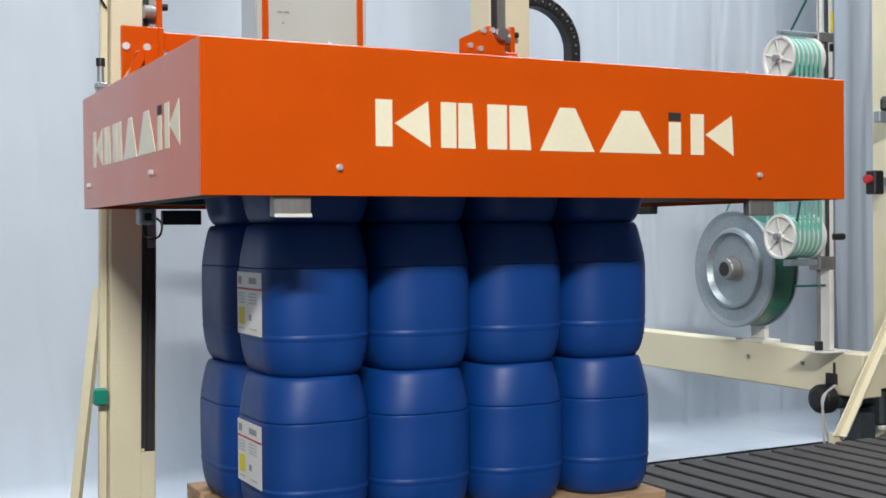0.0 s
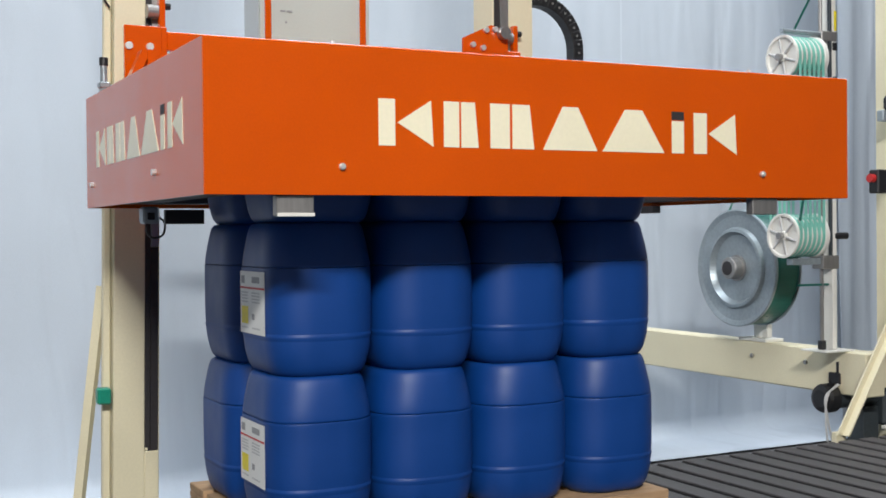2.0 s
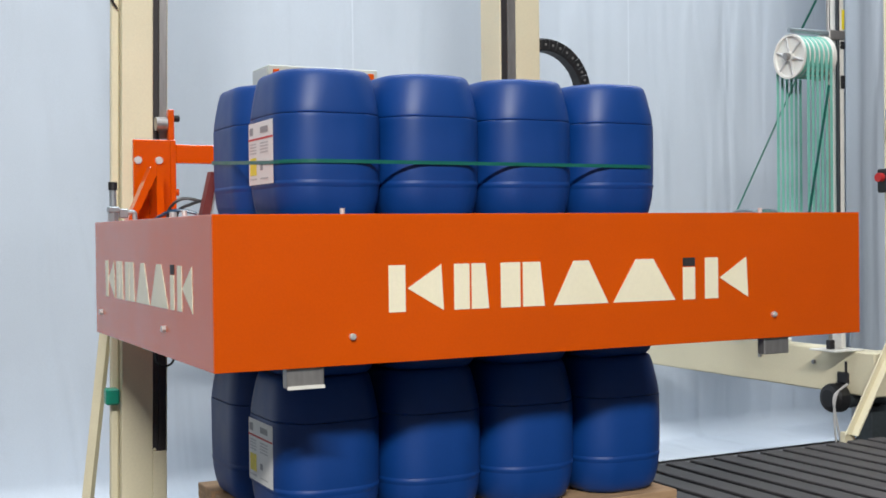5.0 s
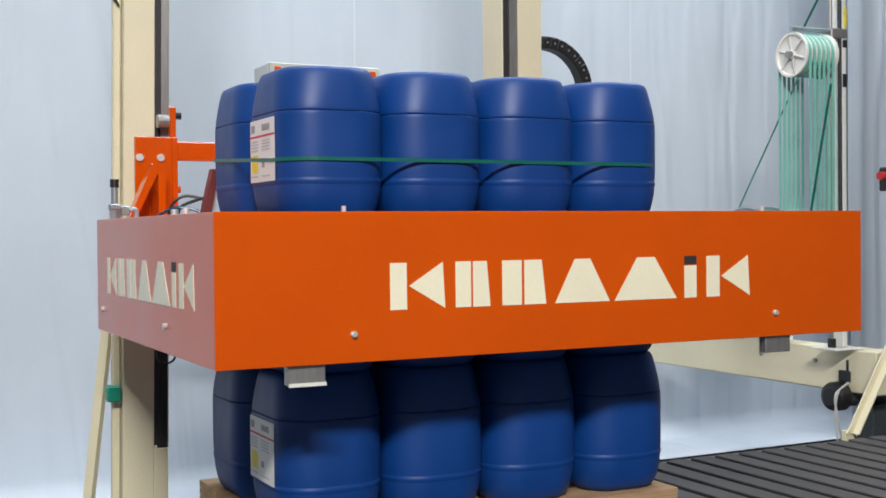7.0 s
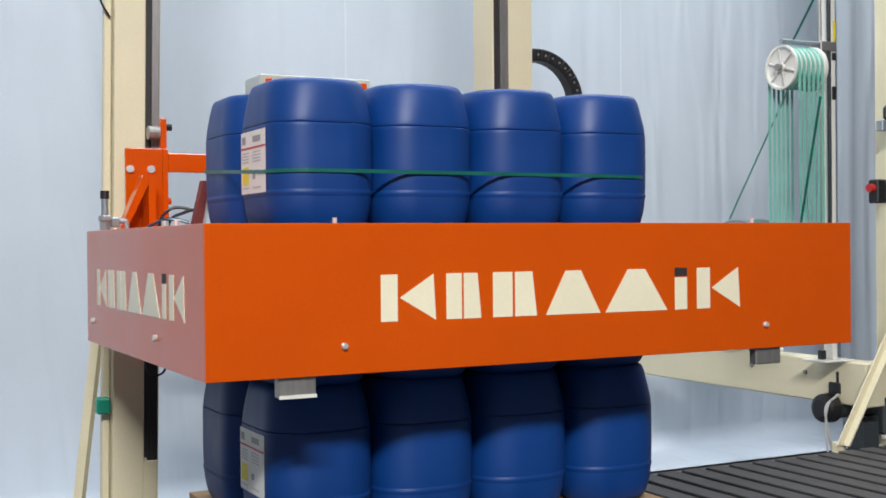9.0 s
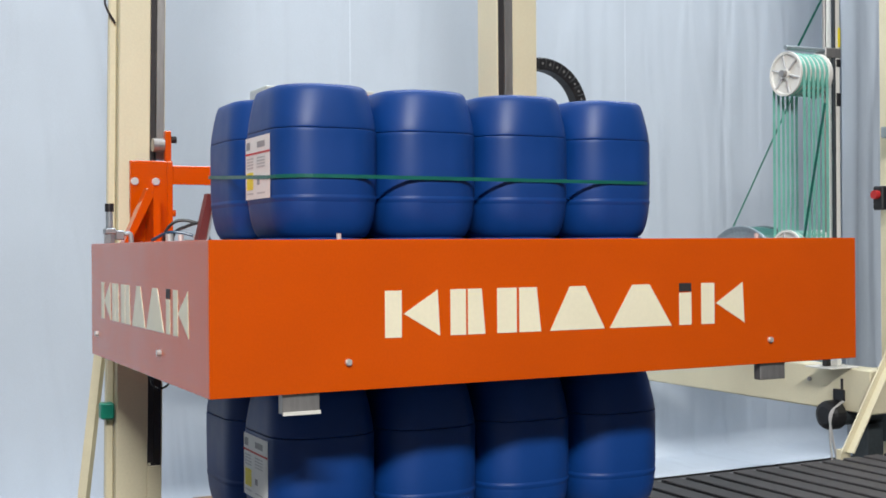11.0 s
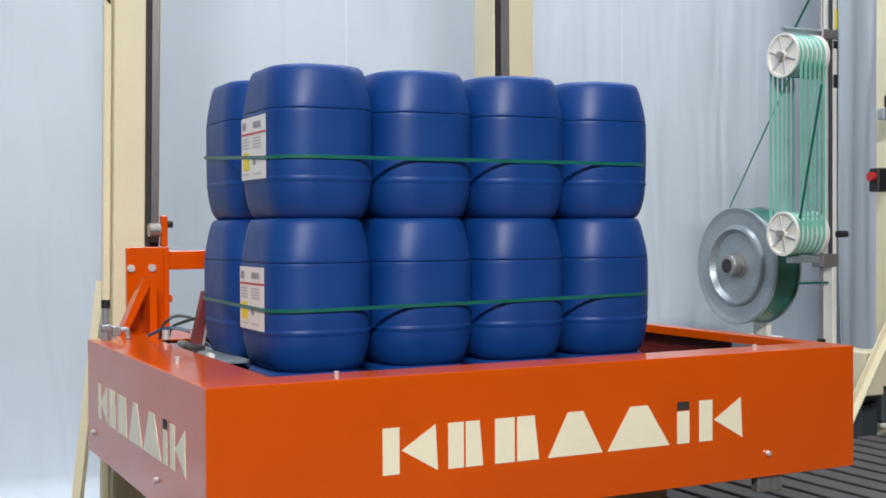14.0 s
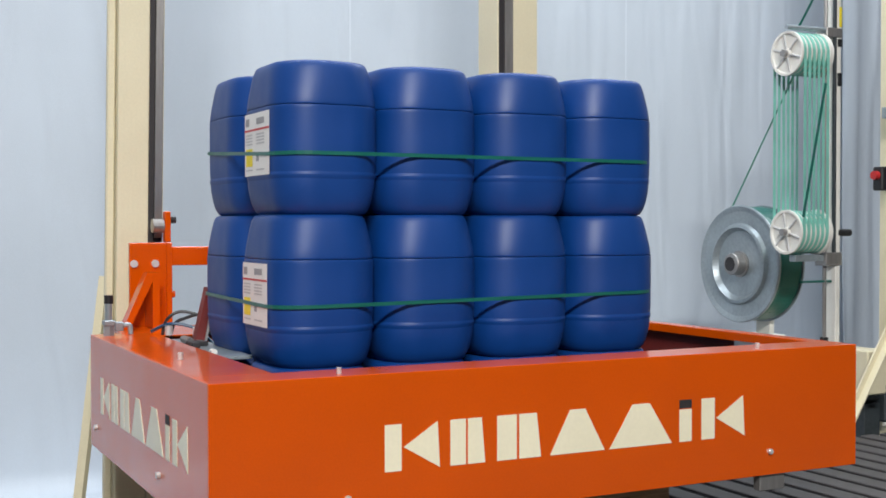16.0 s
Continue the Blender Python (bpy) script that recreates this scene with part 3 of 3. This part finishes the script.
part("proximity_sensor", boxes((0.118, 0.168, 1.08, 1.14, -0.052, -0.0005), bevel=0.006), STEEL, ring)
part("sensor_cable", tube([(0.168, 1.10, -0.03), (0.185, 1.09, -0.05), (0.178, 1.085, -0.085), (0.150, 1.085, -0.095), (0.132, 1.09, -0.080), (0.130, 1.10, -0.050)], 0.0035), BLACK, ring)
part("strap_gate", boxes((0.14, 0.255, 0.90, 0.92, -0.055, -0.013)), BLACK, ring)
part("sensor_face", boxes((0.130, 0.152, 1.074, 1.0795, -0.040, -0.018), bevel=0.002), BLACK, ring)

# ---- cable chain ----
chain = thing("cable_chain", (1.971, 1.84, 2.327), "black plastic cable drag chain bent in an arch", "cable chain")
R = 0.205
for i in range(40):
    # links: a straight run, a half circle, a straight run
    step = 0.037
    arc = math.pi * R
    s = (i - 20) * step
    if abs(s) <= arc / 2:
        a = s / R
        x, z, tilt = R * math.sin(a), R * math.cos(a) - R, math.degrees(a)
    else:
        x, z, tilt = math.copysign(R, s), -R - (abs(s) - arc / 2), math.copysign(90, s)
    bm = bmesh.new()
    box(bm, -0.0205, 0.0205, -0.03, 0.03, -0.026, 0.026, bevel=0.003)
    box(bm, -0.022, 0.004, -0.032, 0.032, -0.022, 0.022, bevel=0.004)
    link = part("link", bm, BLACK, chain)
    link.location, link.rotation_euler = (x, 0, z), (0, radians(tilt), 0)
    part("pin", rods(((0, -0.0325, 0), (0, -0.0335, 0), 0.0055), sides=8), RAIL, link)

# ---- strap dispenser ----
BX = 3.40
beam = thing("dispenser_beam", (BX, 1.36, 0.575), "cream painted steel box beam carrying the strap dispenser", "beam")
part("tube", boxes((0, 0.12, 0, 2.0, 0, 0.20), bevel=0.006), CREAM, beam)
for y in (0.37, 0.74):
    part("bolt", rods(((0, y, 0.13), (-0.010, y, 0.13), 0.010), sides=8), RAIL, beam)
part("leg", boxes((0.01, 0.11, 1.88, 1.98, -0.575, -0.0005)), CREAM, beam)
part("bracket", boxes((0.1205, 0.3345, 0.10, 0.24, 0.02, 0.18)), CREAM, beam)

reel = thing("strap_reel", (3.30, 2.105, 1.147), "grey steel strap reel with green strapping on its stand", "reel")
RR = 0.293
part("front_flange", lathe([(0.012, 0.05), (0.012, RR - 0.004), (0.008, RR), (0.0, RR), (-0.004, RR - 0.006), (0.004, RR - 0.03), (0.006, 0.205), (-0.012, 0.195), (-0.016, 0.182), (0.0, 0.172),
                            (0.012, 0.165), (0.050, 0.150), (0.056, 0.10), (0.040, 0.088), (0.036, 0.05), (0.012, 0.05)], 64), STEEL, reel, "pressed grey steel flange", smooth=False)
part("rear_flange", lathe([(0.150, 0.05), (0.150, RR), (0.158, RR), (0.158, 0.05), (0.150, 0.05)], 48), STEEL, reel)
part("coil", lathe([(0.013, 0.20), (0.013, 0.284), (0.030, 0.287), (0.130, 0.286), (0.149, 0.283), (0.149, 0.20), (0.013, 0.20)], 64), GREEN, reel, "coil of green plastic strapping")
part("hub", lathe([(-0.055, 0.0), (-0.055, 0.034), (-0.05, 0.052), (-0.045, 0.055), (0.0, 0.055), (0.0, 0.066), (0.03, 0.06), (0.16, 0.049), (0.16, 0.0)], 28), RAIL, reel, "steel hub")
part("hub_nut", rods(((-0.0555, 0, 0), (-0.058, 0, 0), 0.036), sides=12), DARK, reel)
part("stand", boxes((0.1585, 0.19, -0.05, 0.05, -0.355, 0.06), (0.10, 0.22, -0.10, 0.10, -0.372, -0.355), bevel=0.003), WHITE, reel, "white steel stand")

acc = thing("strap_accumulator", (3.40, 1.55, 0.775), "strap accumulator mast with two white rollers and green straps", "accumulator")
part("mast", boxes((-0.036, -0.008, -0.03, 0.03, 0.0085, 1.75), bevel=0.003), WHITE, acc, "pale steel mast")
part("guide_strip", boxes((-0.050, -0.0365, -0.032, -0.018, 0.42, 1.75), bevel=0.001), MOTOR, acc, "dark guide strip")
part("rod", rods(((-0.075, 0.0, 0.05), (-0.075, 0.0, 1.75), 0.009)), RAIL, acc)
part("rod_foot", boxes((-0.089, -0.061, -0.014, 0.014, 0.0085, 0.05)), BLACK, acc)
part("mast_base", boxes((-0.13, 0.05, -0.08, 0.08, 0.0005, 0.008)), WHITE, acc)
part("stop_block", boxes((-0.034, -0.008, -0.036, -0.0305, 1.20, 1.26)), BLACK, acc)
part("stop_block", boxes((-0.034, -0.008, -0.036, -0.0305, 1.38, 1.415)), BLACK, acc)
part("warning_mark", boxes((-0.022, -0.009, -0.034, -0.0305, 1.47, 1.56), bevel=0), YELLOW, acc)
for z, n in ((1.335, "upper"), (0.533, "lower")):
    rl = part("roller_drum", lathe([(-0.315, 0.0), (-0.315, 0.020), (-0.300, 0.022), (-0.303, 0.086), (-0.312, 0.090), (-0.312, 0.100), (-0.302, 0.101), (-0.300, 0.094),
                                    (-0.20, 0.094), (-0.145, 0.094), (-0.141, 0.101), (-0.122, 0.101), (-0.122, 0.0)], 40), WHITE, acc, "white plastic strap roller")
    rl.location = (0, 0, z)
    for k in range(6):
        a = math.pi * k / 3 + 0.3
        part("spoke", rods(((-0.306, 0.02 * math.cos(a), 0.02 * math.sin(a)), (-0.306, 0.088 * math.cos(a), 0.088 * math.sin(a)), 0.005), sides=6), PALEPRINT, rl)
    part("axle", rods(((-0.335, 0, 0), (0.0, 0, 0), 0.016)), RAIL, rl)
    for k in range(6):
        x = -0.290 + 0.0272 * k
        part("wound_strap", lathe([(x - 0.0075, 0.0945), (x - 0.0075, 0.097), (x + 0.0075, 0.097), (x + 0.0075, 0.0945)], 36), PALEGREEN, rl)
for k in range(6):
    x = -0.290 + 0.0272 * k
    for y in (-0.096, 0.096):
        part("strap_run", boxes((x - 0.0075, x + 0.0075, y - 0.0008, y + 0.0008, 0.534, 1.334), bevel=0), PALEGREEN, acc)
part("top_arm", rods(((-0.33, -0.02, 1.45), (-0.06, -0.02, 1.45), 0.011)), STEEL, acc)
part("lower_arm", boxes((-0.27, -0.06, -0.02, 0.02, 0.40, 0.43)), STEEL, acc)
part("slide_block", boxes((-0.10, 0.0, -0.036, 0.036, 0.38, 0.44), bevel=0.004), RAIL, acc)
part("slide_block", boxes((-0.10, -0.004, -0.034, 0.034, 1.42, 1.465), bevel=0.004), RAIL, acc)
part("grip", rods(((-0.02, -0.02, 0.53), (0.06, -0.02, 0.53), 0.016)), BLACK, acc, "black plastic grip")
part("strap_end", boxes((-0.22, -0.036, -0.008, 0.008, 0.302, 0.312)), GREEN, acc)


def flat_strap(a, b, width, mat, name, parent):
    a, b = Vector(a), Vector(b)
    d = (b - a).normalized()
    u = d.cross(Vector((0, 1, 0))).normalized() * width / 2
    v = d.cross(u).normalized() * 0.0006
    bm = bmesh.new()
    q = [[bm.verts.new(p + s * u + k * v) for s, k in ((-1, -1), (1, -1), (1, 1), (-1, 1))] for p in (a, b)]
    for i in range(4):
        j = (i + 1) % 4
        bm.faces.new((q[0][i], q[0][j], q[1][j], q[1][i]))
    bm.faces.new(q[0])
    bm.faces.new(q[1][::-1])
    return part(name, bm, mat, parent)


flat_strap((-0.21, 0.06, 1.25), (-0.05, 0.68, 0.632), 0.013, PALEGREEN, "feed_strap", acc)
flat_strap((-0.17, -0.099, 1.20), (-0.30, -0.099, 0.60), 0.014, GREEN, "slack_strap", acc)
flat_strap((-0.24, 0.0, 1.455), (-0.07, 0.0, 1.72), 0.012, GREEN, "upper_strap", acc)

# ---- right post, brace and motor ----
post = thing("machine_post", (3.735, 1.45, 0), "cream painted steel post with a red push button", "post")
part("tube", boxes((0, 0.24, 0, 0.16, 0, 4.6), bevel=0.004), CREAM, post)
part("button_box", boxes((-0.155, -0.095, 0.0, 0.06, 1.50, 1.61), bevel=0.006), BLACK, post)
part("button_bracket", boxes((-0.0945, -0.0005, 0.02, 0.04, 1.54, 1.58)), STEEL, post)
part("push_button", rods(((-0.155, 0.03, 1.57), (-0.18, 0.03, 1.57), 0.02)), RED, post)
part("sensor_arm", boxes((-0.165, 0.04, -0.04, -0.0005, 1.83, 1.88), bevel=0.003), STEEL, post)
part("sensor_head", boxes((-0.135, -0.05, -0.04, -0.001, 1.8805, 1.95), bevel=0.014, ), BLACK, post)
brace = thing("slanting_brace", (3.155, 1.28, 0), "cream steel angle brace slanting up beside the conveyor to the post", "brace")
bm = bmesh.new()
slab(bm, [(0.0, 0.4385), (0.066, 0.4385), (0.640, 1.335), (0.640, 1.440)], 0.012, 0.020)
part("bar", bm, CREAM, brace)
bm = bmesh.new()
slab(bm, [(0.030, 0.4385), (0.038, 0.4385), (0.640, 1.382), (0.640, 1.395)], -0.024, 0.0115)
part("edge_web", bm, CREAM, brace)
part("foot", boxes((0.004, 0.062, 0.0205, 0.05, 0, 0.45)), CREAM, brace)
motor = thing("drive_motor", (3.52, 1.56, 0.556), "dark grey electric drive motor hung beside the beam", "motor")
part("casing", lathe([(-0.130, 0.0), (-0.130, 0.052), (0.12, 0.052), (0.17, 0.045), (0.18, 0.0)], 24), MOTOR, motor)
part("fan_cover", lathe([(-0.205, 0.0), (-0.205, 0.040), (-0.195, 0.060), (-0.180, 0.067), (-0.1305, 0.068), (-0.1305, 0.0)], 24), BLACK, motor, "black fan cover")
for k in range(8):
    a = math.pi * (k + 0.5) / 8
    part("fin", boxes((-0.10, 0.07, -0.0525 * math.cos(a) - 0.0015, -0.0525 * math.cos(a) + 0.0015, 0.045 * math.sin(a), 0.045 * math.sin(a) + 0.012), bevel=0), MOTOR, motor)
part("terminal_box", boxes((-0.13, -0.065, -0.05, 0.02, 0.063, 0.118), bevel=0.005), BLACK, motor)
part("terminal_knob", rods(((-0.115, -0.03, 0.118), (-0.115, -0.03, 0.168), 0.010), sides=10), BLACK, motor)
part("terminal_lever", rods(((0.0, -0.05, 0.100), (0.005, -0.05, 0.165), 0.006), sides=8), BLACK, motor)
part("terminal_lever", rods(((-0.065, -0.05, 0.110), (0.002, -0.05, 0.105), 0.005), sides=8), BLACK, motor)
part("gear_box", boxes((0.125, 0.165, -0.08, 0.08, -0.14, 0.03), (0.1655, 0.235, -0.09, 0.09, -0.145, 0.035), bevel=0.012), MOTOR, motor)
part("foot", boxes((0.02, 0.12, -0.05, 0.05, -0.556, -0.050)), MOTOR, motor)
part("mounting_foot", boxes((0.085, 0.29, -0.12, -0.095, -0.150, -0.132), bevel=0.003), WHITE, motor, "pale mounting foot")
for k in range(2):
    part("cable", tube([(-0.11 + 0.02 * k, -0.04, 0.075), (-0.20 - 0.012 * k, -0.05, 0.02), (-0.215 + 0.012 * k, -0.05, -0.08), (-0.19 + 0.03 * k, -0.04, -0.22)], 0.005), PALEPRINT, motor)

# ---- what moves ----
LIFT = ((0.0, 1.424), (2.0, 1.424), (2.15, 1.415), (2.5, 1.3626), (3.0, 1.2846), (3.5, 1.2095), (4.0, 1.134), (4.5, 1.060), (4.7, 1.0377), (6.3, 1.0377), (9.0, 1.0377), (10.7, 1.0377),
        (10.9, 1.026), (11.5, 0.9289), (12.0, 0.8521), (12.5, 0.7765), (13.0, 0.7045), (13.3, 0.661), (13.5, 0.6532), (16.0, 0.6532))


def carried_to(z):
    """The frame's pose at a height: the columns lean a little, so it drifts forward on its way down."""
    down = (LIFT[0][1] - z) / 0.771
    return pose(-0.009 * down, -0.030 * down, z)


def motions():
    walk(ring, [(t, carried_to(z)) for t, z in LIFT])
    # the arch of a drag chain goes half as far as the carriage
    walk(chain, [(t, pose(1.971, 1.84, 2.327 + 0.5 * (z - LIFT[0][1]))) for t, z in LIFT])
    # the second strap rides in the frame's channel until it is drawn tight
    walk(strap_low, [(t, pose(SX, SY, z)) for t, z in ((0.0, 1.565), (2.0, 1.565), (2.5, 1.50), (3.0, 1.42), (3.5, 1.345), (4.0, 1.27), (4.7, 1.17), (6.0, 1.14), (16.0, 1.14))])


motions()
